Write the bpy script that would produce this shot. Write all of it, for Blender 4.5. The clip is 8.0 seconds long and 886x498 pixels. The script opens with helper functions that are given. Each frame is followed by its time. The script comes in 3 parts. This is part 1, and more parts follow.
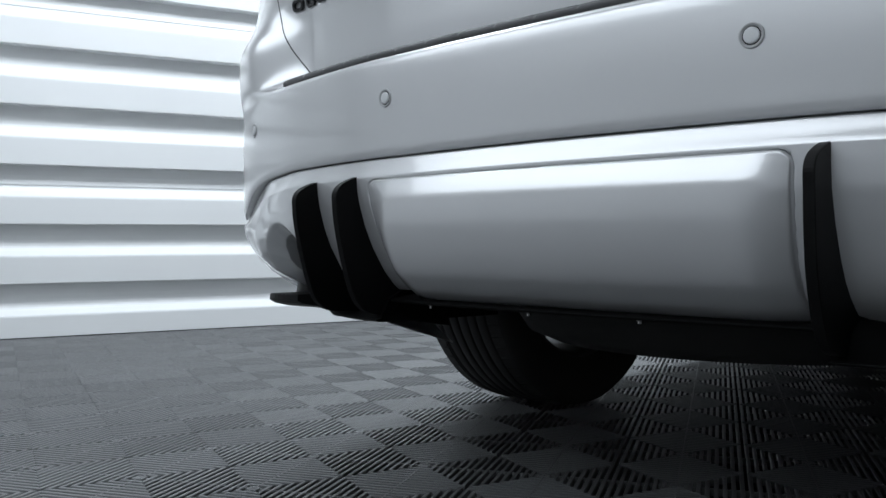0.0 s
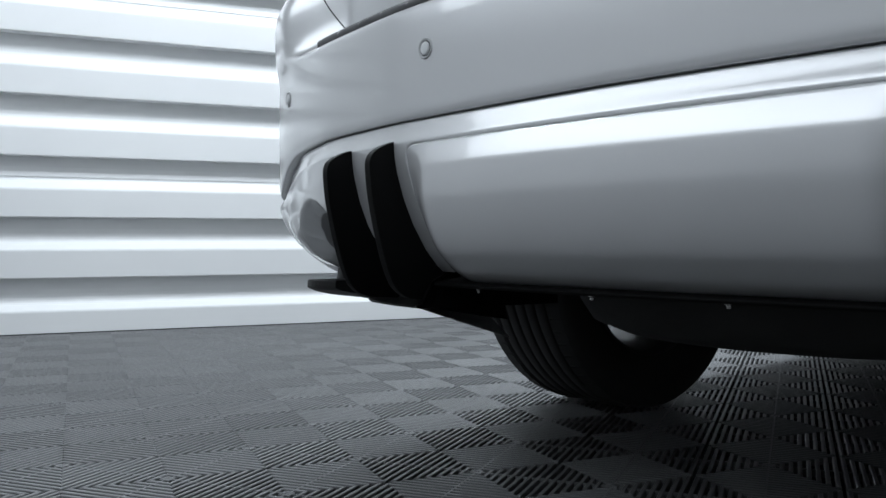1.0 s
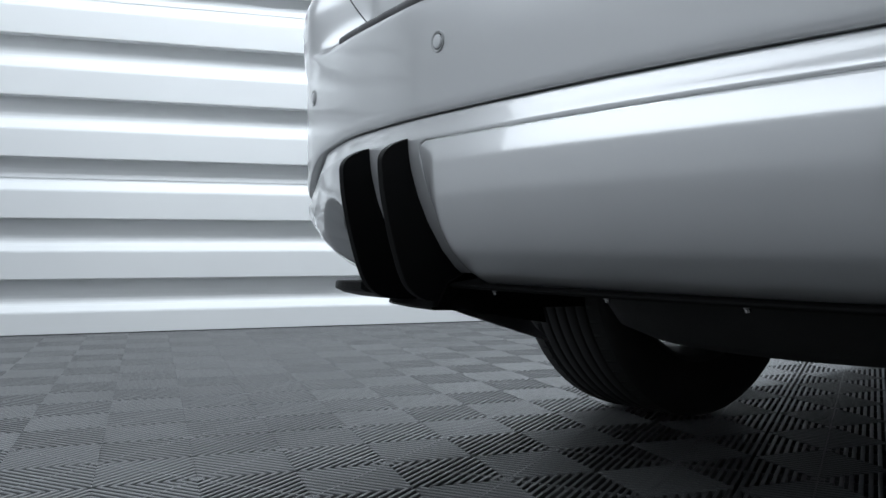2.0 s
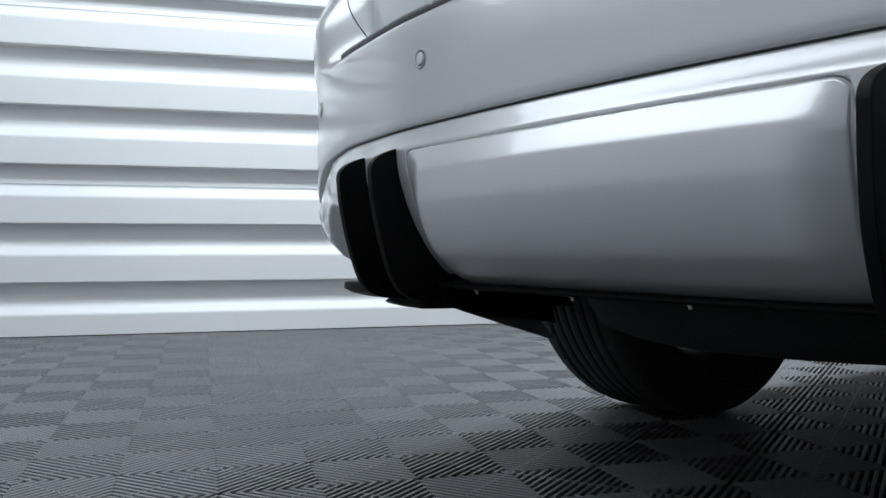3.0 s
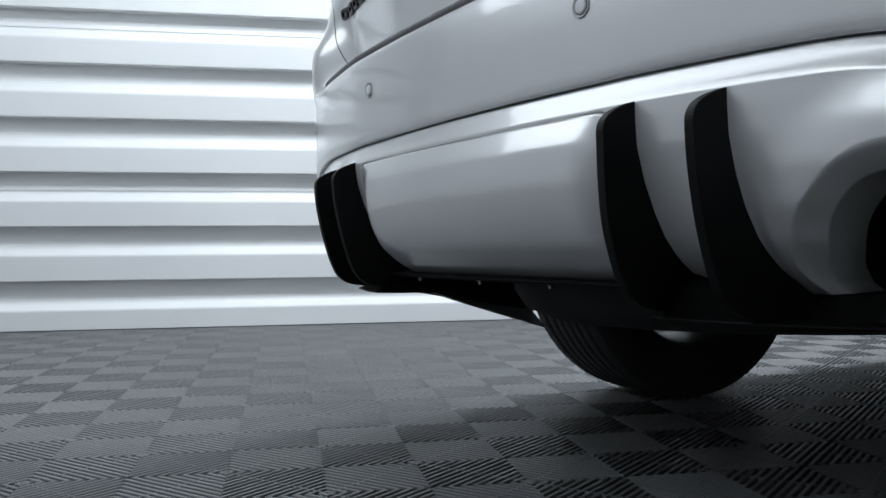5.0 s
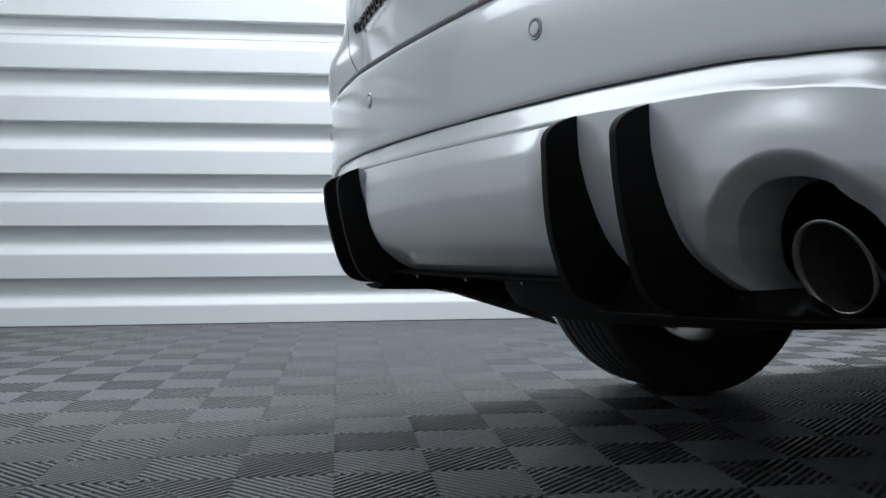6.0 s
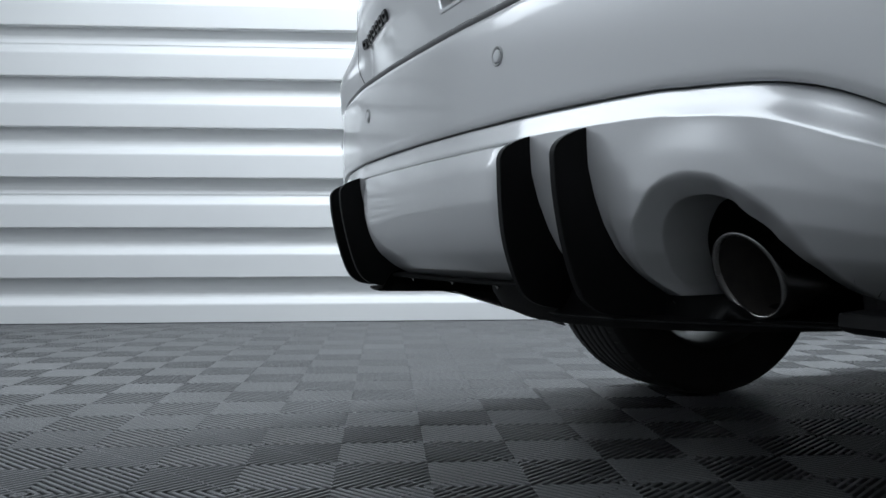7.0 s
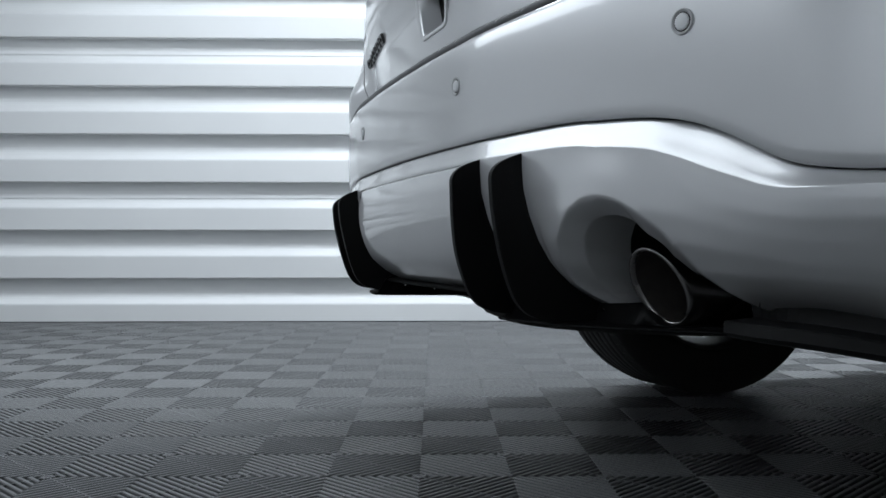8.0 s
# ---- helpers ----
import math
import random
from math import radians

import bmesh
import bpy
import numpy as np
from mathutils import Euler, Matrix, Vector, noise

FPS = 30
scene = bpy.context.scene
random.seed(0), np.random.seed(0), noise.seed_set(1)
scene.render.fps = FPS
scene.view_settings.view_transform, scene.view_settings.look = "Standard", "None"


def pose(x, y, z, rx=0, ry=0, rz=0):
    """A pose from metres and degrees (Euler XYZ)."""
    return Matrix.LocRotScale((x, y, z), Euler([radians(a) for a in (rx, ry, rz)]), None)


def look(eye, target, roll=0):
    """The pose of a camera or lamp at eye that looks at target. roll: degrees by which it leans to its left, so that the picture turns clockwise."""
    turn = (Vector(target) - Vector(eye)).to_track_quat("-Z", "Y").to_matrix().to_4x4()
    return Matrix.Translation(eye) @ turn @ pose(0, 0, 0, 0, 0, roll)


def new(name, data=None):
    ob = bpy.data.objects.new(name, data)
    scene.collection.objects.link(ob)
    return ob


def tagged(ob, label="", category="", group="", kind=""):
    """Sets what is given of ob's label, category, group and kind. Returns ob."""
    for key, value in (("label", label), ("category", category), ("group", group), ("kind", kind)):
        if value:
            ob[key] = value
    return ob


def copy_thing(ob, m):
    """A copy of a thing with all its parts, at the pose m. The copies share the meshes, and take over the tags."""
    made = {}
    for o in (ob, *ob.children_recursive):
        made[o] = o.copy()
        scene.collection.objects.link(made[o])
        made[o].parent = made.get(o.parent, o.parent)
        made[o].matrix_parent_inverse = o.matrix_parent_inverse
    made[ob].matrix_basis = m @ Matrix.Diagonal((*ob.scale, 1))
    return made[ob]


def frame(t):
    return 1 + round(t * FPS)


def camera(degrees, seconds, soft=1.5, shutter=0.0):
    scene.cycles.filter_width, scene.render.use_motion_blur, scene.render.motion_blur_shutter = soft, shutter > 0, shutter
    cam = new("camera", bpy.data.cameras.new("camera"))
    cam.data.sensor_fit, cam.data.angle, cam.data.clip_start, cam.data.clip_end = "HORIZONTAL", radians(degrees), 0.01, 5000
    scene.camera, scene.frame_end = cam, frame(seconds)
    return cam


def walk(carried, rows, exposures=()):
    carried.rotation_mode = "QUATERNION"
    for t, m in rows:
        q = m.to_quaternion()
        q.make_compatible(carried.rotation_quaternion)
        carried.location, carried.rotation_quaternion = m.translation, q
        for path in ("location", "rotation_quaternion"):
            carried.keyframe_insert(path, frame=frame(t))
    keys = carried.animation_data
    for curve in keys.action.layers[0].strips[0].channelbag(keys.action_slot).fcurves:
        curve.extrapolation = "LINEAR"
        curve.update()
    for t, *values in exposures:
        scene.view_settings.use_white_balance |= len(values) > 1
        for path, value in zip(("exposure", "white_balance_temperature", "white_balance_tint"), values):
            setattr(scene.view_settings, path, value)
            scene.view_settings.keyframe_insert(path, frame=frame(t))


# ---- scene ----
cam = camera(54.0, 8.0, 1.55)
PATH = [
    (0, (-0.579, -1.195, 0.444), (0.338, 0.582, 0.422), -0.2),
    (0.5, (-0.529, -1.115, 0.422), (0.324, 0.694, 0.402), -0.1),
    (1, (-0.486, -1.059, 0.41), (0.293, 0.783, 0.392), -0.1),
    (1.5, (-0.448, -1.036, 0.407), (0.257, 0.836, 0.392), -0.0),
    (3, (-0.366, -1.141, 0.405), (0.17, 0.786, 0.402), -0.1),
    (3.5, (-0.338, -1.212, 0.406), (0.156, 0.726, 0.405), -0.2),
    (4, (-0.301, -1.285, 0.403), (0.14, 0.666, 0.403), -0.3),
    (4.5, (-0.269, -1.358, 0.397), (0.135, 0.601, 0.397), -0.4),
    (6, (-0.158, -1.534, 0.395), (0.079, 0.452, 0.393), -0.3),
    (6.5, (-0.123, -1.585, 0.397), (0.062, 0.406, 0.397), -0.1),
    (7, (-0.079, -1.642, 0.403), (0.054, 0.354, 0.402), -0.1),
    (7.5, (-0.023, -1.707, 0.412), (0.054, 0.291, 0.411), 0.1),
    (8, (0.028, -1.766, 0.418), (0.047, 0.234, 0.416), 0.0),
]
walk(cam, [(t, look(eye, target, roll)) for t, eye, target, roll in PATH])

# ---- light ----
world = bpy.data.worlds.new("studio_world")
scene.world = world
world.use_nodes = True
world.node_tree.nodes["Background"].inputs[0].default_value = (0.6, 0.65, 0.7, 1)
world.node_tree.nodes["Background"].inputs[1].default_value = 0.02
scene.view_settings.exposure = 0.0


def softbox_lamp(name, place, sx, sy, watts):
    lamp = bpy.data.lights.new(name, "AREA")
    lamp.shape, lamp.size, lamp.size_y, lamp.energy, lamp.color = "RECTANGLE", sx, sy, watts, (0.865, 0.95, 1.035)
    ob = new(name, lamp)
    ob.matrix_world = place


SOFTBOXES = [  # x, y, height, length, width, tilt towards the car, turn, watts
    (0.9, 1.8, 3.175, 4.2, 0.9, 0, 0, 168),
    (-2.6, -0.25, 2.25, 1.2, 4.5, -44, 0, 49),
    (-0.45, 0.6, 3.175, 1.5, 2.5, 0, 0, 14),
    # unseen bounce lamp, added to fill the lower bumper off the south wall
    (-0.9, -3.1, 2.45, 0.8, 4.2, -58, -90, 60),
]
CEILING = 3.3

# ---- materials ----


def material(name, base, rough=0.5, metal=0.0, coat=0.0, spec=0.5):
    m = bpy.data.materials.new(name)
    m.use_nodes = True
    b = m.node_tree.nodes["Principled BSDF"]
    b.inputs["Base Color"].default_value = (*base, 1)
    b.inputs["Roughness"].default_value = rough
    b.inputs["Metallic"].default_value = metal
    b.inputs["Coat Weight"].default_value = coat
    b.inputs["Coat Roughness"].default_value = 0.06
    b.inputs["Coat IOR"].default_value = 1.65
    b.inputs["Specular IOR Level"].default_value = spec
    return m


def worn(m, base, dark, scale, fine, bump, rough=(0.4, 0.6), depth=0.002, per_piece=0.0):
    """Adds two scales of variation, a fine relief and, if wanted, a shade of its own for each piece."""
    t = m.node_tree
    b = t.nodes["Principled BSDF"]
    co = t.nodes.new("ShaderNodeTexCoord")
    big, small = t.nodes.new("ShaderNodeTexNoise"), t.nodes.new("ShaderNodeTexNoise")
    big.inputs["Scale"].default_value, big.inputs["Detail"].default_value = scale, 5
    small.inputs["Scale"].default_value, small.inputs["Detail"].default_value = fine, 3
    geo = t.nodes.new("ShaderNodeNewGeometry")
    for n in (big, small):
        t.links.new(geo.outputs["Position"], n.inputs["Vector"])
    mix = t.nodes.new("ShaderNodeMix")
    mix.data_type = "RGBA"
    mix.inputs["A"].default_value, mix.inputs["B"].default_value = (*base, 1), (*dark, 1)
    ramp = t.nodes.new("ShaderNodeMapRange")
    ramp.inputs["From Min"].default_value, ramp.inputs["From Max"].default_value = 0.35, 0.7
    t.links.new(big.outputs["Fac"], ramp.inputs["Value"])
    t.links.new(ramp.outputs["Result"], mix.inputs["Factor"])
    colour = mix.outputs["Result"]
    if per_piece:
        info = t.nodes.new("ShaderNodeObjectInfo")
        shade = t.nodes.new("ShaderNodeMapRange")
        shade.inputs["To Min"].default_value, shade.inputs["To Max"].default_value = 1 - per_piece, 1 + per_piece
        t.links.new(info.outputs["Random"], shade.inputs["Value"])
        scaled = t.nodes.new("ShaderNodeVectorMath")
        scaled.operation = "SCALE"
        t.links.new(colour, scaled.inputs[0])
        t.links.new(shade.outputs["Result"], scaled.inputs["Scale"])
        colour = scaled.outputs["Vector"]
    t.links.new(colour, b.inputs["Base Color"])
    r = t.nodes.new("ShaderNodeMapRange")
    r.inputs["To Min"].default_value, r.inputs["To Max"].default_value = rough
    t.links.new(big.outputs["Fac"], r.inputs["Value"])
    t.links.new(r.outputs["Result"], b.inputs["Roughness"])
    if bump:
        bu = t.nodes.new("ShaderNodeBump")
        bu.inputs["Strength"].default_value, bu.inputs["Distance"].default_value = bump, depth
        t.links.new(small.outputs["Fac"], bu.inputs["Height"])
        t.links.new(bu.outputs["Normal"], b.inputs["Normal"])
    return m


PAINT = worn(material("white_pearl_paint", (0.74, 0.745, 0.755), 0.3, 0.42, 1.0), (0.74, 0.745, 0.755), (0.71, 0.715, 0.725), 3, 900, 0.03, (0.27, 0.33), 0.0004)
SENSOR = material("sensor_face", (0.72, 0.73, 0.74), 0.4)
PAD = worn(material("grey_rubber_pad", (0.10, 0.10, 0.103), 0.5), (0.10, 0.10, 0.103), (0.075, 0.075, 0.077), 14, 700, 0.2, (0.42, 0.55), 0.0006)
SENSOR_RING = material("sensor_ring", (0.46, 0.465, 0.47), 0.35)
FIN_BLACK = worn(material("satin_black_plastic", (0.003, 0.003, 0.0034), 0.5, spec=0.13), (0.003, 0.003, 0.0033), (0.005, 0.005, 0.005), 9, 1400, 0.12, (0.42, 0.55), 0.0006)
TRIM_BLACK = worn(material("grained_black_plastic", (0.006, 0.006, 0.0063), 0.5, spec=0.2), (0.0055, 0.0055, 0.0058), (0.009, 0.009, 0.009), 8, 1500, 0.2, (0.42, 0.56), 0.0006)
SHELF_BLACK = worn(material("dull_black_plastic", (0.004, 0.004, 0.0043), 0.65, spec=0.08), (0.0035, 0.0035, 0.0038), (0.006, 0.006, 0.006), 9, 900, 0.12, (0.58, 0.72), 0.0006)
SPARE_RUBBER = worn(material("spare_tyre_rubber", (0.03, 0.0295, 0.029), 0.75, spec=0.2), (0.030, 0.0295, 0.029), (0.022, 0.0215, 0.021), 8, 400, 0.2, (0.65, 0.85))
RUBBER = worn(material("tyre_rubber", (0.028, 0.0275, 0.0275), 0.7, spec=0.3), (0.027, 0.0265, 0.0265), (0.036, 0.0355, 0.035), 9, 500, 0.2, (0.6, 0.8))
ALLOY = worn(material("wheel_alloy", (0.09, 0.09, 0.091), 0.4, 0.4), (0.09, 0.09, 0.091), (0.06, 0.06, 0.06), 7, 300, 0.05, (0.3, 0.5))
STEEL = worn(material("brushed_steel", (0.5, 0.49, 0.48), 0.25, 1.0), (0.52, 0.51, 0.50), (0.36, 0.34, 0.33), 12, 400, 0.04, (0.18, 0.34))
SOOT = worn(material("sooty_pipe", (0.03, 0.026, 0.024), 0.7), (0.035, 0.03, 0.027), (0.014, 0.012, 0.011), 30, 400, 0.2, (0.6, 0.8))
UNDER = worn(material("underbody_black", (0.007, 0.007, 0.007), 0.75, spec=0.15), (0.006, 0.006, 0.006), (0.011, 0.0105, 0.010), 5, 200, 0.3, (0.65, 0.85))
GAP = material("shut_line_black", (0.012, 0.012, 0.012), 0.6)
BADGE = material("badge_black", (0.012, 0.012, 0.013), 0.3)
GLASS = material("tinted_glass", (0.01, 0.011, 0.012), 0.06)
TILE = worn(material("floor_tile_plastic", (0.124, 0.127, 0.130), 0.35, spec=0.2), (0.122, 0.125, 0.128), (0.137, 0.140, 0.142), 1.3, 260, 0.15, (0.30, 0.42), 0.0008, 0.07)
SLAB = material("floor_slab", (0.010, 0.010, 0.0105), 0.9)
CLAD = worn(material("white_cladding_paint", (0.78, 0.79, 0.79), 0.45), (0.78, 0.79, 0.79), (0.73, 0.74, 0.745), 0.9, 160, 0.06, (0.4, 0.52), 0.001, 0.02)
WHITE = worn(material("white_wall_paint", (0.66, 0.665, 0.67), 0.7), (0.66, 0.665, 0.67), (0.62, 0.625, 0.63), 0.8, 60, 0.1, (0.65, 0.75))
DARK = worn(material("dark_grey_wall_paint", (0.20, 0.20, 0.205), 0.8), (0.20, 0.20, 0.205), (0.18, 0.18, 0.184), 0.8, 60, 0.1, (0.75, 0.85))
HOUSING = material("lamp_housing", (0.05, 0.05, 0.05), 0.5)

# ---- mesh helpers ----


def mesh_object(name, verts, faces, mat, parent=None, label="", smooth=True, m=None):
    me = bpy.data.meshes.new(name)
    me.from_pydata([tuple(v) for v in verts], [], faces)
    me.validate()
    me.materials.append(mat)
    if smooth:
        me.shade_smooth()
    ob = new(name, me)
    if parent is not None:
        ob.parent = parent
    if m is not None:
        ob.matrix_basis = m
    if label:
        tagged(ob, label)
    return ob


def part(name, bm, mat, parent, label="", smooth=True):
    me = bpy.data.meshes.new(name)
    bmesh.ops.recalc_face_normals(bm, faces=bm.faces)
    bm.to_mesh(me)
    bm.free()
    me.materials.append(mat)
    if smooth:
        me.shade_smooth()
    ob = new(name, me)
    ob.parent = parent
    if label:
        tagged(ob, label)
    return ob


def grid_faces(n, k, closed=False):
    return [(i * k + j, i * k + j + 1, (i + 1) % n * k + j + 1, (i + 1) % n * k + j) for i in range(n if closed else n - 1) for j in range(k - 1)]


def box_bm(x0, x1, y0, y1, z0, z1, bevel=0.0):
    bm = bmesh.new()
    bmesh.ops.create_cube(bm, size=1)
    for v in bm.verts:
        v.co = ((x0 + x1) / 2 + v.co.x * (x1 - x0), (y0 + y1) / 2 + v.co.y * (y1 - y0), (z0 + z1) / 2 + v.co.z * (z1 - z0))
    if bevel:
        bmesh.ops.bevel(bm, geom=list(bm.edges), offset=bevel, segments=2, affect="EDGES", profile=0.5)
    return bm


def lathe(profile, n=96):
    """Turns (radius, along) pairs round the local z axis; returns vertices and faces."""
    vs = [(r * math.cos(2 * math.pi * i / n), r * math.sin(2 * math.pi * i / n), h) for i in range(n) for r, h in profile]
    return vs, grid_faces(n, len(profile), True)


def bump(x, a, b):
    """A smooth step from 0 at a to 1 at b."""
    q = min(1.0, max(0.0, (x - a) / (b - a)))
    return q * q * (3 - 2 * q)


def line(x, xs, ys):
    return float(np.interp(x, xs, ys))


def nearest_on(poly, u, z):
    best = None
    for (a, b), (c, d) in zip(poly[:-1], poly[1:]):
        l2 = (c - a) ** 2 + (d - b) ** 2
        q = min(1.0, max(0.0, ((u - a) * (c - a) + (z - b) * (d - b)) / l2))
        p = (a + q * (c - a), b + q * (d - b))
        e = math.hypot(p[0] - u, p[1] - z)
        if best is None or e < best[0]:
            best = (e, p)
    return best


def inside(poly, u, z):
    hit = False
    for (a, b), (c, d) in zip(poly, poly[1:] + poly[:1]):
        if (b > z) != (d > z) and u < a + (z - b) * (c - a) / (d - b):
            hit = not hit
    return hit


def smooth_poly(points, n):
    """A Catmull-Rom line through the points, n pieces between each two."""
    p = [points[0]] + list(points) + [points[-1]]
    out = []
    for i in range(1, len(p) - 2):
        a, b, c, d = (Vector(q) for q in p[i - 1:i + 3])
        for k in range(n):
            t = k / n
            out.append(tuple(0.5 * (2 * b + (c - a) * t + (2 * a - 5 * b + 4 * c - d) * t * t + (3 * b - a - 3 * c + d) * t ** 3)))
    return out + [tuple(points[-1])]

# ---- the studio ----
WALL = Matrix.Translation((0, 3.19, 0)) @ pose(0, 0, 0, 0, 0, 1.0)


def structure(ob, label, category):
    return tagged(ob, label, category, kind="structure")


floor = structure(part("floor", box_bm(-5.2, 7.2, -4.6, 3.7, -0.15, -0.0145), SLAB, None, smooth=False), "dark studio floor laid with grey ribbed plastic tiles", "floor")
wall_north = part("wall_north", box_bm(-5.4, 7.4, 0.06, 0.16, -0.15, CEILING), CLAD, None, smooth=False)
wall_north.matrix_basis = WALL
structure(wall_north, "white wall clad in horizontal ribbed panels", "wall")
# The south wall, out of view, is white only to bounce fill light.
for name, b, mat, shade in (("wall_west", (-3.7, -3.6, -4.6, 3.04), WHITE, "white"), ("wall_east", (7.2, 7.3, -4.6, 3.5), DARK, "dark grey"), ("wall_south", (-3.7, 7.3, -4.7, -4.6), WHITE, "white")):
    structure(part(name, box_bm(*b, -0.15, CEILING), mat, None, smooth=False), "plain %s painted studio wall" % shade, "wall")
structure(part("ceiling", box_bm(-5.4, 7.4, -4.7, 3.8, CEILING, CEILING + 0.12), DARK, None, smooth=False), "plain dark grey studio ceiling", "ceiling")

# one cladding rib: a flat face, a sloping ledge, a set-back web under the next rib
PITCH = 0.272


def cladding_rib(lap):
    prof = [(0.055, 0.0), (0.004, 0.0), (0.001, 0.001), (0.0, 0.004), (0.0, 0.112), (0.002, 0.119), (0.007, 0.1235), (0.026, 0.137), (0.034, 0.144), (0.040, 0.152), (0.0445, 0.161)]
    prof += [(0.0455, 0.168), (0.0425, 0.170), (0.0430, 0.175), (0.047, 0.190), (0.050, 0.210), (0.051, 0.2525)] if lap else [(0.048, 0.172), (0.0505, 0.186), (0.052, 0.205), (0.053, 0.2525)]
    prof = [(d * 1.06, z * PITCH / 0.2525) for d, z in prof]
    n = 24
    vs, k = [], len(prof)
    for i in range(n + 1):
        x = -5.4 + 12.8 * i / n
        vs += [(x, d, z) for d, z in prof]
    me = bpy.data.meshes.new("slat")
    me.from_pydata(vs, [], grid_faces(n + 1, k))
    me.materials.append(CLAD)
    return me


RIBS = [cladding_rib(False), cladding_rib(True)]
for i in range(12):
    slat = new("slat", RIBS[1 if i % 3 == 2 else 0])
    slat.parent = wall_north
    slat.matrix_basis = pose(0, 0, -0.0245 + PITCH * i)
part("floor_joint", box_bm(-5.4, 7.4, -0.004, 0.05, -0.0145, 0.004), SLAB, wall_north, smooth=False)

for x, y, z, sx, sy, tilt, turn, watts in SOFTBOXES:
    place = pose(x, y, z, 0, 0, turn) @ pose(0, 0, 0, 0, tilt, 0)
    softbox_lamp("softbox_lamp", place, sx, sy, watts)
    # the turned one is the added bounce lamp
    words = "long white softbox lamp hung under the dark ceiling" if tilt == 0 else "wide white softbox lamp hung aslant on two wires" if turn == 0 else "added bounce lamp, a long softbox hung aslant, turned to the wall"
    light = tagged(new("ceiling_light"), words, "ceiling light", "softboxes under the ceiling")
    light.matrix_basis = place
    part("back", box_bm(-sx / 2 - 0.05, sx / 2 + 0.05, -sy / 2 - 0.05, sy / 2 + 0.05, 0.065, 0.125), HOUSING, light, smooth=False)
    for a, b, c, d in ((-sx / 2 - 0.05, sx / 2 + 0.05, -sy / 2 - 0.05, -sy / 2 - 0.02), (-sx / 2 - 0.05, sx / 2 + 0.05, sy / 2 + 0.02, sy / 2 + 0.05), (-sx / 2 - 0.05, -sx / 2 - 0.02, -sy / 2 - 0.02, sy / 2 + 0.02), (sx / 2 + 0.02, sx / 2 + 0.05, -sy / 2 - 0.02, sy / 2 + 0.02)):
        part("frame", box_bm(a, b, c, d, -0.015, 0.064), HOUSING, light, smooth=False)
    if tilt:
        for q in (-1, 1):
            bm = bmesh.new()
            bmesh.ops.create_cone(bm, segments=8, radius1=0.004, radius2=0.004, depth=CEILING - z, cap_ends=True)
            wire = part("wire", bm, HOUSING, light)
            foot = place @ Vector((0, q * (sy / 2 + 0.03), 0.03))
            wire.matrix_basis = place.inverted() @ pose(foot.x, foot.y, (CEILING + z) / 2)

# ---- the car ----
# Its own axes: x to the car's right, y forward from the rear bumper's face, z up.
car = tagged(new("car"), "white sport utility vehicle with a black finned rear diffuser", "car")
car.matrix_basis = Matrix.Translation((-0.0205, -0.3525, 0)) @ pose(0, 0, 0, 0, 0, -71.24)

HALF = smooth_poly([(0, -0.012), (0.13, -0.0105), (0.256, -0.005), (0.33, 0.0), (0.43, 0.014), (0.52, 0.029), (0.60, 0.048), (0.67, 0.068), (0.73, 0.090), (0.78, 0.115), (0.83, 0.154), (0.875, 0.208), (0.91, 0.275), (0.937, 0.38), (0.952, 0.52), (0.96, 0.72)], 18)
HU, HV = [p[0] for p in HALF], [p[1] for p in HALF]


def plan(u):
    return line(abs(u), HU, HV)


SEAM = smooth_poly([(0, 0.5575), (0.45, 0.555), (0.56, 0.550), (0.62, 0.545), (0.656, 0.539), (0.686, 0.530), (0.715, 0.517), (0.739, 0.503), (0.765, 0.490), (0.80, 0.483), (0.86, 0.480), (0.96, 0.478)], 8)
CHAMFER = smooth_poly([(0, 0.026), (0.5, 0.026), (0.62, 0.030), (0.68, 0.036), (0.71, 0.035), (0.74, 0.029), (0.78, 0.017), (0.84, 0.010), (0.96, 0.009)], 8)


def seam_z(u):
    return line(abs(u), [p[0] for p in SEAM], [p[1] for p in SEAM])


def chamfer(u):
    return line(abs(u), [p[0] for p in CHAMFER], [p[1] for p in CHAMFER])


def fold(u, drop):
    """How far the skin leans in above the slanting fold beside the exhaust, at a drop below the seam."""
    low = line(abs(u), [0.60, 0.64, 0.67, 0.70, 0.73, 0.78], [0.030, 0.042, 0.060, 0.080, 0.102, 0.130])
    return 0.0060 * bump(abs(u), 0.615, 0.675) * (1 - bump(abs(u), 0.715, 0.80)) * max(0.0, 1 - drop / low)


def along(step):
    """The rear outline from the left wheel arch round to the right one: place and inward normal."""
    pts = [(-u, v) for u, v in reversed(HALF[1:])] + list(HALF)
    dist = np.concatenate([[0], np.cumsum([math.dist(a, b) for a, b in zip(pts[:-1], pts[1:])])])
    s = np.linspace(0, dist[-1], int(dist[-1] / step))
    u, v = np.interp(s, dist, [p[0] for p in pts]), np.interp(s, dist, [p[1] for p in pts])
    du, dv = np.gradient(u, s), np.gradient(v, s)
    for _ in range(4):
        du[1:-1], dv[1:-1] = (du[:-2] + 2 * du[1:-1] + du[2:]) / 4, (dv[:-2] + 2 * dv[1:-1] + dv[2:]) / 4
    l = np.hypot(du, dv)
    return list(zip(u, v, -dv / l, du / l))


PATH_FINE, PATH_MID = along(0.006), along(0.014)
PATH_DENSE = [p for i, p in enumerate(along(0.0015)) if i % 4 == 0 or 0.255 < abs(p[0]) < 0.32]


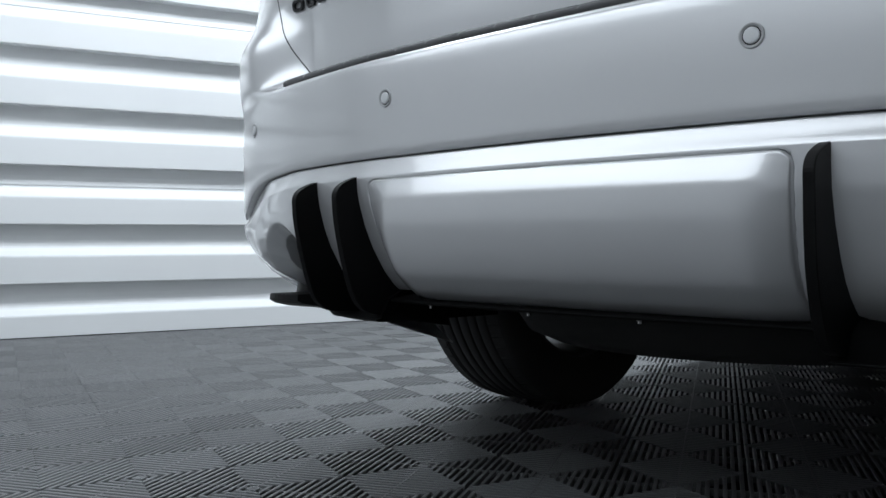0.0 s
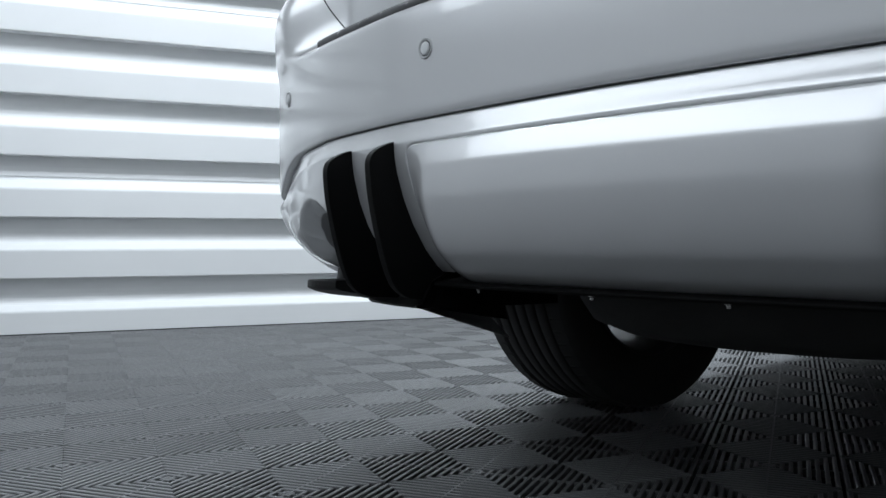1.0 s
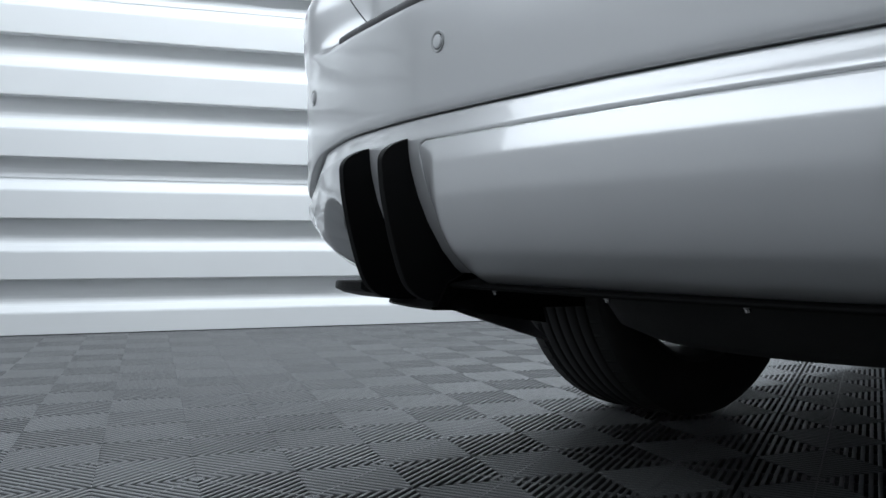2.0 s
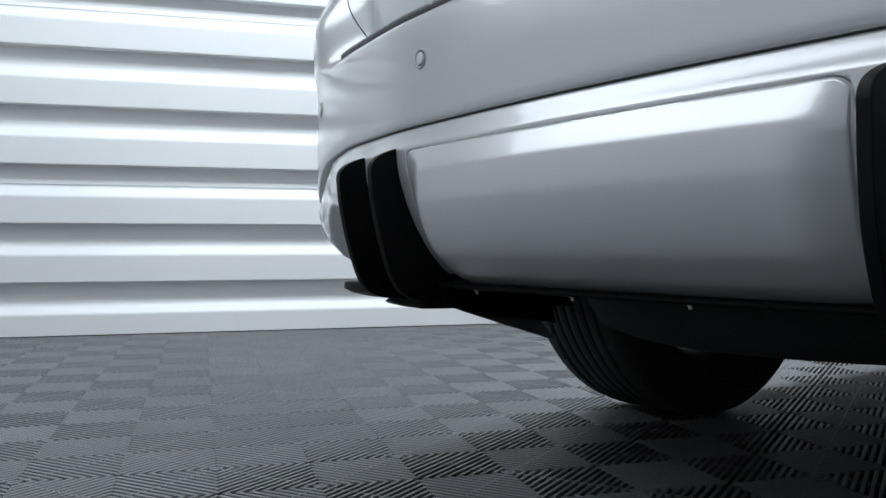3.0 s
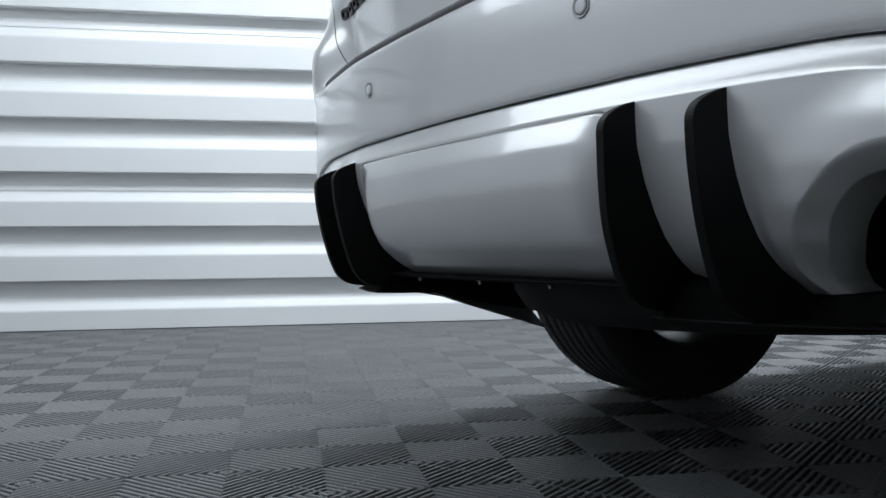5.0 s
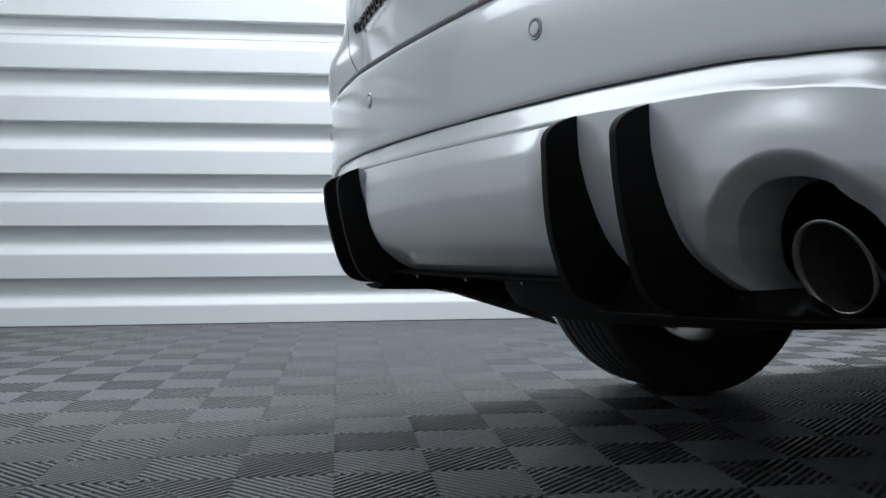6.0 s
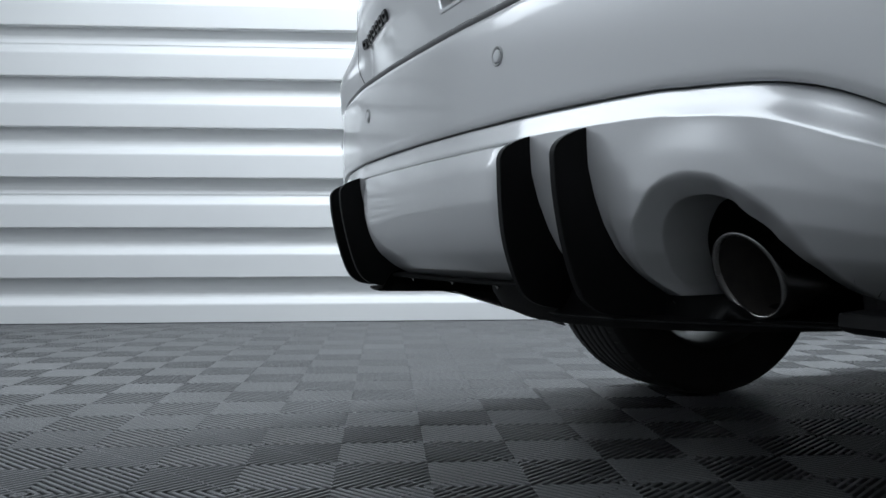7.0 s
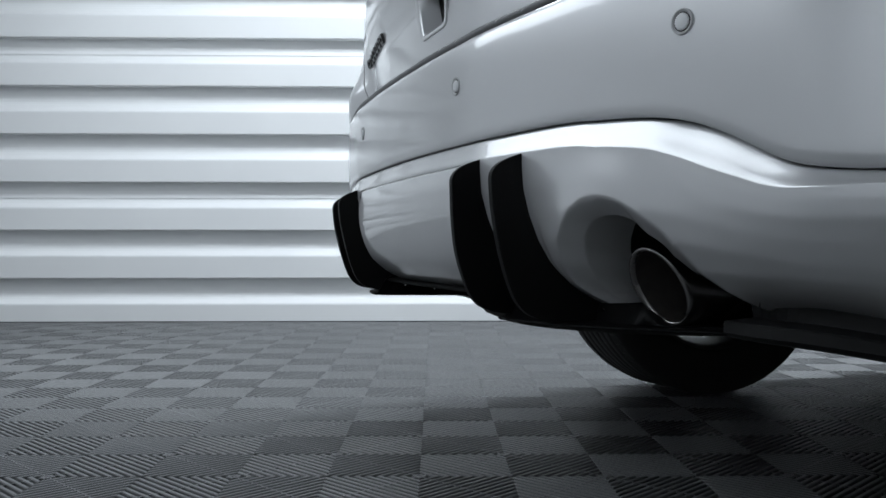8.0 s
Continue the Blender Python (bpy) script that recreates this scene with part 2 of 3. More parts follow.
def sweep(name, path, profile, mat, parent, label="", close=False):
    """Carries a profile, (inward, height) pairs given by u and v, along the outline."""
    rows = [[(u + a * nu, v + a * nv, z) for a, z in profile(u, v)] for u, v, nu, nv in path]
    k = len(rows[0])
    faces = grid_faces(len(rows), k)
    if close:
        faces += [(i * k + k - 1, i * k, (i + 1) * k, (i + 1) * k + k - 1) for i in range(len(rows) - 1)]
        faces += [tuple(range(k)), tuple(range(len(rows) * k - 1, len(rows) * k - k - 1, -1))]
    return mesh_object(name, [p for r in rows for p in r], faces, mat, parent, label)


# upper bumper cover
def upper_profile(u, v):
    zs = seam_z(u)
    c, side = bump(abs(u), 0.553, 0.70), 1 - bump(v, 0.22, 0.62)
    low = [(0.034, zs + 0.0003), (0.0060, zs + 0.0003), (0.0034, zs + 0.0004), (0.0025, zs + 0.0012), (0.0019, zs + 0.0040), (0.0011, zs + 0.0070), (0.0005, zs + 0.0100), (0.0001, zs + 0.0135), (0.0, zs + 0.020)]
    mid = [(-0.001 * math.sin(math.pi * q), zs + 0.020 + (0.676 - zs - 0.020) * q) for q in (0.15, 0.3, 0.45, 0.6, 0.75, 0.9)]
    top = [(0.0002, 0.682), (0.0010, 0.687), (0.0032, 0.6908), (0.0080, 0.6935), (0.020, 0.6948), (0.05, 0.6955), (0.08, 0.696)]
    horn = [(-0.0006 * side, 0.678), (-0.0014 * side, 0.684), (-0.0024 * side, 0.690), (-0.0032 * side, 0.695), (-0.0039 * side, 0.700), (-0.0046 * side, 0.706), (-0.0048 * side, 0.712)]
    return low + mid + [(a * (1 - c) + e * c, z * (1 - c) + h * c) for (a, z), (e, h) in zip(top, horn)]


bumper = sweep("bumper_cover", PATH_FINE, upper_profile, PAINT, car, "glossy white painted upper rear bumper")

# lower bumper with the exhaust openings
MOUTH = smooth_poly([(0.447, 0.335), (0.446, 0.362), (0.446, 0.3746), (0.449, 0.387), (0.458, 0.401), (0.470, 0.418), (0.487, 0.434), (0.506, 0.4518), (0.524, 0.464), (0.542, 0.4717), (0.563, 0.474), (0.585, 0.4704), (0.6010, 0.4630), (0.615, 0.4545), (0.629, 0.4440), (0.640, 0.4335), (0.648, 0.4215), (0.6525, 0.407), (0.654, 0.385), (0.652, 0.335)], 5)
LIP = smooth_poly([(0.447, 0.335), (0.451, 0.3595), (0.4545, 0.368), (0.4625, 0.382), (0.475, 0.398), (0.4855, 0.415), (0.500, 0.430), (0.5172, 0.4443), (0.5357, 0.451), (0.5548, 0.4526), (0.5696, 0.4505), (0.5828, 0.4455), (0.589, 0.4385), (0.5955, 0.4318), (0.6015, 0.4250), (0.6065, 0.4175), (0.610, 0.4085), (0.6125, 0.398), (0.6135, 0.383), (0.611, 0.335)], 5)


def tuck(f, u=0.0):
    """How far the lower bumper has drawn in, from its crown (0) to its bottom edge (1); it stands fuller round the exhausts."""
    lean = line(f, [0, 0.10, 0.22, 0.42, 0.62, 0.83, 0.97, 1.06, 1.2], [0, 0.0012, 0.005, 0.016, 0.032, 0.055, 0.077, 0.098, 0.15])
    full = line(f, [0, 0.10, 0.22, 0.42, 0.62, 0.83, 0.97, 1.06, 1.2], [0, 0.0003, 0.0010, 0.0038, 0.0130, 0.0380, 0.069, 0.096, 0.15])
    flat = line(f, [0, 0.10, 0.26, 0.46, 0.66, 0.80, 0.90, 0.98, 1.06, 1.2], [0, 0.0003, 0.0022, 0.0115, 0.0255, 0.039, 0.053, 0.068, 0.088, 0.14])
    s = bump(u, 0.10, 0.30)
    lean = lean * (1 - s) + flat * s
    w = bump(abs(u), 0.39, 0.53) * (1 - bump(abs(u), 0.665, 0.775))
    return lean * (1 - w) + full * w


def flare(u):
    """How far the rim of an exhaust opening stands proud."""
    return 0.0075 * (1 - 0.75 * bump(abs(u), 0.57, 0.655))


def bottom_z(u, v):
    return 0.372 - 0.15 * min(1.0, max(0.0, v - 0.10) ** 1.15 / 0.66)


def panel_half(z):
    return line(z, [0.35, 0.38, 0.42, 0.47, 0.53], [0.288, 0.290, 0.2915, 0.2950, 0.2975])


FRACTIONS = [0.0, 0.008, 0.014, 0.02, 0.026] + [i / 30 for i in range(1, 32)] + [1.10, 1.2]


def panel_edge(u, z, r=0.017):
    """Distance inside the rounded outline of the cover panel's seat."""
    du, dz = panel_half(z) - abs(u), 0.5274 - z
    return r - math.hypot(r - du, r - dz) if du < r and dz < r else min(du, dz)


def lower_profile(u, v):
    zs, hc = seam_z(u) - 0.0005, chamfer(u)
    top, foot = zs - hc, bottom_z(u, v)
    out = [(0.034, zs), (0.0100, zs - 0.0003), (0.0080, zs - 0.0010), (0.0070, zs - 0.0030), (0.0056, zs - 0.40 * hc), (0.0022, zs - 0.74 * hc), (0.0006, zs - 0.92 * hc)]
    out = [(a + fold(u, zs - z), z) for a, z in out]
    fade = 0.94
    for f in FRACTIONS:
        if f > 1:
            f = 1 + (f - 1) * (0.05 + 0.95 * bump(abs(u), 0.33, 0.40))
        z = top - f * (top - foot)
        a = tuck(f, u) * fade + fold(u, zs - z)
        if 0.345 < z < 0.5275:
            a += 0.018 * bump(panel_edge(u, z), 0.0, 0.0016)
        d = nearest_on(MOUTH, abs(u), z)[0] if 0.44 < abs(u) < 0.80 and 0.3 < z < 0.53 else 1
        a -= flare(u) * (1 - bump(d, -0.004, 0.056))
        out.append((a, z))
    return out


def cut_opening(ob, poly, depth, mirror=True):
    """Opens the mesh inside the outline and draws the cut edge onto it."""
    bm = bmesh.new()
    bm.from_mesh(ob.data)
    gone = [f for f in bm.faces if inside(poly, abs(f.calc_center_median().x) if mirror else f.calc_center_median().x, f.calc_center_median().z)]
    edge = {v for f in gone for v in f.verts}
    bmesh.ops.delete(bm, geom=gone, context="FACES")
    for v in edge:
        if v.is_valid and v.is_boundary:
            s = -1 if mirror and v.co.x < 0 else 1
            d, (u, z) = nearest_on(poly, s * v.co.x, v.co.z)
            if d < 0.012:
                v.co = (s * u, depth(u, z), z)
    bm.to_mesh(ob.data)
    bm.free()


lower = sweep("lower_bumper", PATH_DENSE, lower_profile, PAINT, car, "glossy white lower bumper with two exhaust openings")


def skin_y(u, z, extra=0.0):
    """Where the lower bumper's skin lies at u and z, beside the exhaust opening."""
    top = seam_z(u) - chamfer(u)
    a = tuck((top - z) / (top - bottom_z(u, plan(u))), u) * 0.94 - flare(u) + extra
    s = (plan(u + 0.005) - plan(u - 0.005)) / 0.01
    l = math.hypot(1, s)
    return plan(u + a * s / l) + a / l


cut_opening(lower, MOUTH, skin_y)
for side in (1, -1):
    rings = []
    for grow in (1.05, 1.025):
        rings.append([(side * (0.57 + (u - 0.57) * grow), skin_y(0.57 + (u - 0.57) * grow, 0.40 + (z - 0.40) * grow, 0.0010), 0.40 + (z - 0.40) * grow) for u, z in MOUTH])
    for e, deep in ((0.0, 0.0), (0.08, 0.02), (0.16, 0.065), (0.25, 0.145), (0.36, 0.26), (0.5, 0.42), (0.65, 0.59), (0.8, 0.765), (0.92, 0.90), (0.98, 0.965), (1.0, 1.0)):
        ring = []
        for (u0, z0), (u1, z1) in zip(MOUTH, LIP):
            y0 = skin_y(u0, z0, 0.0003)
            y1 = max(skin_y(u1, z1, 0.012), y0 + 0.013) + 0.012
            ring.append((side * (u0 + (u1 - u0) * e), y0 + (y1 - y0) * deep, z0 + (z1 - z0) * e))
        rings.append(ring)
    lip_ring = rings[-1]
    for w in (0.05, 0.12, 0.4, 1.0):
        rings.append([(x - side * 0.012 * w * (1 - bump(abs(x), 0.52, 0.58)), y + w * (0.066 - 0.044 * bump(abs(x), 0.50, 0.60)), z - 0.001 * w) for x, y, z in lip_ring])
    k = len(MOUTH)
    mesh_object("exhaust_surround", [p for r in rings for p in r], grid_faces(len(rings), k), PAINT, car, "white flared surround of an exhaust opening")
    back = [rings[-1], [(x * 0.995, 0.42, z + 0.004) for x, y, z in rings[-1]]]
    mesh_object("exhaust_tunnel", [p for r in back for p in r], grid_faces(2, k) + [tuple(range(k, 2 * k))], UNDER, car)

# centre cover panel
PANEL_IN = [(0.358, 0.078), (0.366, 0.060), (0.374, 0.0455), (0.387, 0.0285), (0.400, 0.0150), (0.420, 0.0032), (0.440, -0.0043), (0.460, -0.009), (0.480, -0.0105), (0.494, -0.0105), (0.4985, -0.0101), (0.502, -0.0094), (0.506, -0.0084), (0.512, -0.0067), (0.520, -0.0043), (0.5262, -0.0024)]

PANEL_LINE = smooth_poly(PANEL_IN, 8)


def panel_in(z):
    return line(z, [p[0] for p in PANEL_LINE], [p[1] for p in PANEL_LINE])


def cover_panel():
    nu, nz, r = 110, 64, 0.016
    rows = []
    for i in range(nu + 1):
        q = -1 + 2 * i / nu
        q = math.copysign(1 - (1 - abs(q)) ** 1.35, q)
        col = []
        for j in range(nz + 1):
            w = j / nz
            w = 0.5 - 0.5 * math.copysign(abs(math.cos(math.pi * w)) ** 0.75, math.cos(math.pi * w))
            half = panel_half(0.366 + 0.16 * (1 - w))
            over = max(0.0, abs(q) * half - (half - r)) / r
            drop = r * (1 - math.sqrt(max(0.0, 1 - over * over)))
            z = (0.5265 - drop) + (0.3590 - 0.5265 + drop) * w
            half = panel_half(z) - 0.0022
            u = q * half
            edge = min(half - abs(u), 0.5265 - drop - z + 0.0001)
            w2 = bump(abs(u), 0.245, 0.302)
            f = (0.530 - z) / (0.530 - 0.372)
            a = panel_in(z) * (1 - w2) + (tuck(f, u) * 0.94 - 0.001) * w2 + 0.003 * (1 - bump(edge, -0.0005, 0.0024))
            col.append((u, plan(u) + a, z))
        col = [(col[0][0], col[0][1] + 0.012, col[0][2])] + col + [(col[-1][0], col[-1][1] + 0.02, col[-1][2] - 0.001)]
        rows.append(col)
    rows = [[(u, v + 0.018, z) for u, v, z in rows[0]]] + rows + [[(u, v + 0.018, z) for u, v, z in rows[-1]]]
    return mesh_object("cover_panel", [p for r_ in rows for p in r_], grid_faces(len(rows), len(rows[0])), PAINT, car, "smooth white cover panel with rounded corners")


cover_panel()

# diffuser: centre shelf, side blades, four fins
def shelf_profile(u, v):
    return [(0.30, 0.350), (0.072, 0.3515), (0.064, 0.3522), (0.060, 0.3545), (0.0603, 0.3565), (0.064, 0.3585), (0.076, 0.3600), (0.115, 0.3650), (0.30, 0.369)]


diffuser = tagged(new("diffuser"), "black plastic rear diffuser with four upright fins")
diffuser.parent = car
sweep("centre_shelf", [p for p in PATH_MID if abs(p[0]) < 0.335], shelf_profile, SHELF_BLACK, diffuser, close=True)

BLADE_U = [0.315, 0.37, 0.45, 0.507, 0.55, 0.585, 0.64, 0.70]
BLADE_V = [0.030, 0.036, 0.058, 0.098, 0.140, 0.170, 0.20, 0.24]
for side in (1, -1):
    rows = []
    for i in range(49):
        u = 0.315 + 0.37 * i / 48
        ve, p = line(u, BLADE_U, BLADE_V), plan(u)
        up = 1 - bump(u, 0.33, 0.42)
        wall = bump(u, 0.40, 0.43) * (1 - bump(u, 0.50, 0.53)) * 0.021
        rows.append([(side * u, v, z) for v, z in ((p + 0.30, 0.3195), (ve + 0.03, 0.3245), (ve + 0.004, 0.3255), (ve, 0.3280), (ve + 0.003, 0.3295), (ve + 0.010, 0.3300), (max(p + 0.058, ve + 0.02), 0.3302 + 0.0278 * up), (max(p + 0.082, ve + 0.03), 0.3304 + 0.0386 * up), (max(p + 0.094 + 0.046 * bump(u, 0.51, 0.56), ve + 0.032), 0.3310 + 0.0430 * up), (p + 0.1405 if u > 0.56 else p + 0.098 + 0.043 * bump(u, 0.51, 0.56), 0.3312 + 0.0428 * up), (p + 0.147 if u > 0.56 else p + 0.103 + 0.044 * bump(u, 0.51, 0.56), 0.3315 + 0.0425 * up + wall), (p + 0.30, 0.3330 + 0.0410 * up + wall))])
    k = len(rows[0])
    faces = grid_faces(len(rows), k) + [(i * k + k - 1, i * k, (i + 1) * k, (i + 1) * k + k - 1) for i in range(len(rows) - 1)] + [tuple(range(k)), tuple(range(len(rows) * k - 1, len(rows) * k - k - 1, -1))]
    mesh_object("side_blade", [p for r in rows for p in r], faces, FIN_BLACK, diffuser)

FIN = [(0.020, 0.5325), (0.000, 0.5325), (-0.012, 0.5285), (-0.025, 0.5225), (-0.033, 0.5160), (-0.0375, 0.5070), (-0.0375, 0.4940), (-0.0350, 0.4700), (-0.0290, 0.4400), (-0.0220, 0.4120), (-0.0130, 0.3830), (-0.0050, 0.3640), (0.0040, 0.3510), (0.0180, 0.3410), (0.0380, 0.3360), (0.0800, 0.3330), (0.1250, 0.3290), (0.1400, 0.3300), (0.1500, 0.3700), (0.0950, 0.3740), (0.0720, 0.3980), (0.0500, 0.4310), (0.0350, 0.4630), (0.0240, 0.4950)]
FIN = FIN[:2] + smooth_poly(FIN[2:17], 3) + FIN[17:]
for u, dv, dz, belly in ((-0.4345, 0.012, -0.002, 0.0), (-0.326, 0.0, 0.0, 0.0), (0.3232, 0.0, -0.002, 0.009), (0.421, 0.013, -0.004, 0.003)):
    bm = bmesh.new()
    vs = [bm.verts.new((u - 0.0055, v + dv - belly * (1 - bump(z, 0.40, 0.50)) * (1 - bump(v, 0.0, 0.05)), z + dz)) for v, z in FIN]
    f = bm.faces.new(vs)
    ext = bmesh.ops.extrude_face_region(bm, geom=[f])
    bmesh.ops.translate(bm, verts=[g for g in ext["geom"] if isinstance(g, bmesh.types.BMVert)], vec=(0.011, 0, 0))
    rim = [e for e in bm.edges if abs(e.verts[0].co.x - e.verts[1].co.x) < 1e-6]
    bmesh.ops.bevel(bm, geom=rim, offset=0.0014, segments=2, affect="EDGES", profile=0.6, clamp_overlap=True)
    fin = part("fin", bm, FIN_BLACK, diffuser, "upright black diffuser fin", smooth=False)

# screws under the shelf and on the blades
def screw(x, y, z, tilt=0.0):
    bm = bmesh.new()
    bmesh.ops.create_cone(bm, segments=12, radius1=0.0042, radius2=0.0042, depth=0.0012, cap_ends=True)
    bmesh.ops.create_cone(bm, segments=6, radius1=0.0030, radius2=0.0027, depth=0.003, cap_ends=True, matrix=pose(0, 0, -0.003))
    ob = part("screw", bm, STEEL, diffuser, "small bright steel screw", smooth=False)
    ob.matrix_basis = pose(x, y, z, tilt)


for x in (-0.252, -0.0756, 0.0872):
    screw(x, 0.0775, 0.3508, 12)
for x in (-0.4352, 0.4352):
    screw(x, 0.1165, 0.3425, 110)

# side lips from the diffuser to the wheel arches
LIP_Z = smooth_poly([(0.09, 0.3468), (0.115, 0.3438), (0.14, 0.3400), (0.17, 0.3360), (0.24, 0.3290), (0.34, 0.3190), (0.52, 0.2905), (0.72, 0.2580)], 8)
for side in (1, -1):
    path = [p for p in PATH_MID if p[0] * side > 0.648]
    if side < 0:
        path = path[::-1]
    length = len(path) - 1

    def lip_profile(u, v):
        z = line(v, [p[0] for p in LIP_Z], [p[1] for p in LIP_Z])
        o = 0.046 - 0.034 * bump(v, 0.22, 0.72) + 0.034 * (1 - bump(abs(u), 0.62, 0.74))
        return [(0.13, z - 0.022), (o + 0.030, z - 0.0205), (o + 0.010, z - 0.0165), (o, z - 0.0115), (o + 0.0005, z - 0.0016), (o + 0.0022, z), (o + 0.05, z + 0.001), (0.105, z + 0.055)]

    lip = sweep("side_lip", path, lip_profile, TRIM_BLACK, car, "black plastic lip under the bumper corner", close=True)
    lip.data.shade_flat()

# exhaust tips: oval pipes that run forward, cut aslant
for side in (1, -1):
    n = 64
    out_dir = Vector((side * 0.313, -0.827, -0.466))
    across = out_dir.cross(Vector((0, 0, 1))).normalized()
    upward = across.cross(out_dir).normalized()
    centre = Vector((side * 0.5330, 0.129, 0.3750))
    cs, sn = math.cos(math.radians(9)), side * math.sin(math.radians(9))

    def pipe(prof):
        vs = []
        for i in range(n):
            t = 2 * math.pi * i / n
            for r, h in prof:
                a, b = (0.0348 + r) * math.cos(t), (0.0494 + r) * math.sin(t)
                vs.append(centre + across * (a * cs + b * sn) + upward * (b * cs - a * sn) + Vector((-side * 0.03 * h, h, 0)))
        return vs, grid_faces(n, len(prof), True)

    vs, fs = pipe([(-0.0056, 0.004), (-0.0050, 0.0015), (-0.0032, 0.0), (-0.0008, 0.0), (0.0002, 0.0018), (0.0004, 0.006), (0.0004, 0.25)])
    tip = mesh_object("exhaust_tip", vs, fs, STEEL, car, "oval brushed steel exhaust tip, dark inside")
    vs, fs = pipe([(-0.0054, 0.004), (-0.0060, 0.02), (-0.0060, 0.16), (-0.036, 0.165)])
    mesh_object("inner_pipe", vs, fs, SOOT, tip)

# parking sensors
for u, z in ((-0.675, 0.635), (-0.254, 0.6352), (0.258, 0.6352), (0.668, 0.6275)):
    slope = (plan(u + 0.01) - plan(u - 0.01)) / 0.02
    m = pose(u, plan(u) - 0.0012, z, 90, 0, math.degrees(math.atan(slope)))
    vs, fs = lathe([(0.0126, -0.002), (0.0123, 0.0012), (0.0117, 0.0017), (0.0108, 0.0014), (0.0098, 0.0006), (0.0092, 0.0002), (0.0088, -0.002)], 48)
    ring = mesh_object("sensor", vs, fs, SENSOR_RING, car, "round white parking sensor in a grey ring", m=m)
    vs, fs = lathe([(0.0, 0.0022), (0.0055, 0.0021), (0.0072, 0.0018), (0.0080, 0.0010), (0.0081, -0.002)], 48)
    mesh_object("sensor_face", vs, fs, SENSOR, ring)
    vs, fs = lathe([(0.0079, 0.0002), (0.0093, 0.0002)], 48)
    mesh_object("groove", vs, fs, GAP, ring)

# step pad along the bumper's top
def pad_profile(u, v):
    notch = 0.003 if abs((u * 1000 + 30) % 60 - 30) < 2.0 else 0.0
    return [(0.070, 0.6950), (0.0070, 0.6918), (0.0050, 0.6932), (0.0045, 0.6985 - notch), (0.0062, 0.7020 - notch), (0.012, 0.7036 - notch), (0.070, 0.7042 - notch)]


sweep("step_pad", [p for p in along(0.003) if abs(p[0]) < 0.553], pad_profile, PAD, car, "black notched rubber pad along the bumper top", close=True)

# tailgate and rear corners up to the belt line, then glass, pillars and roof
GATE_Z = [0.700, 0.703, 0.710, 0.720, 0.735, 0.75, 0.765, 0.775, 0.782, 0.788, 0.794, 0.80, 0.806, 0.812, 0.82, 0.83, 0.84, 0.848, 0.856, 0.864, 0.872, 0.88, 0.89, 0.90, 0.93, 0.96, 1.0, 1.04, 1.06]


HORN = smooth_poly([(0.70, -0.0040), (0.72, -0.0062), (0.75, -0.0075), (0.775, -0.0060), (0.792, -0.0010), (0.808, 0.0075), (0.824, 0.0155), (0.845, 0.0230), (0.875, 0.0290), (0.95, 0.0350), (1.06, 0.06)], 6)


def upper_in(u, v, z):
    gate = line(z, [0.70, 0.703, 0.71, 0.73, 0.776, 0.82, 0.84, 0.855, 0.875, 0.90, 0.95, 1.06], [0.085, 0.068, 0.064, 0.062, 0.0615, 0.060, 0.056, 0.050, 0.041, 0.036, 0.035, 0.06])
    sweep_in = line(z, [0.70, 0.703, 0.71, 0.72, 0.735, 0.75, 0.776, 0.82, 0.84, 0.855, 0.875, 0.90, 0.95, 1.06], [0.030, 0.038, 0.047, 0.0545, 0.0595, 0.061, 0.0615, 0.060, 0.056, 0.050, 0.041, 0.036, 0.035, 0.06])
    near = bump(abs(u), 0.548, 0.60)
    gate = gate * (1 - near) + sweep_in * near
    corner = line(z, [p[0] for p in HORN], [p[1] for p in HORN])
    flank = line(z, [0.70, 0.72, 0.85, 1.0, 1.06], [0.0005, 0.0, 0.002, 0.02, 0.035])
    c, s = bump(abs(u), 0.553, 0.70), bump(v, 0.22, 0.62)
    return (gate * (1 - c) + corner * c) * (1 - s) + flank * s


def gate_surface(u, z):
    """A point of the tailgate skin and its outward normal, for things set on it."""
    def at(q, h):
        s = (plan(q + 0.004) - plan(q - 0.004)) / 0.008
        l = math.hypot(1, s)
        a = upper_in(q, plan(q), h)
        return Vector((q - s / l * a, plan(q) + a / l, h))
    p = at(u, z)
    n = (at(u + 0.003, z) - p).cross(at(u, z + 0.003) - p)
    return p, n.normalized()


RECESS = [(-0.050, 0.7700), (0.050, 0.7700), (0.058, 0.7725), (0.064, 0.780), (0.080, 0.845), (0.079, 0.852), (0.072, 0.856), (-0.072, 0.856), (-0.079, 0.852), (-0.080, 0.845), (-0.064, 0.780), (-0.058, 0.7725), (-0.050, 0.7700)]
gate = sweep("tailgate_skin", along(0.008), lambda u, v: [(upper_in(u, v, z), z) for z in GATE_Z], PAINT, car, "glossy white tailgate and rear corner panels")
cut_opening(gate, RECESS, lambda u, z: gate_surface(u, z)[0].y, False)
rings = []
for grow, lift in ((1.06, -0.001), (1.035, -0.0012), (1.03, 0.0018), (1.015, 0.0022), (0.90, 0.0014), (0.86, 0.0008), (0.84, -0.002), (0.80, -0.016), (0.74, -0.034), (0.70, -0.038)):
    ring = []
    for u, z in RECESS[:-1]:
        q, h = u * grow, 0.813 + (z - 0.813) * grow
        p, n = gate_surface(q, h)
        ring.append(p + n * lift)
    rings.append(ring)
k = len(rings[0])
faces = [(i * k + j, i * k + (j + 1) % k, (i + 1) * k + (j + 1) % k, (i + 1) * k + j) for i in range(8) for j in range(k)]
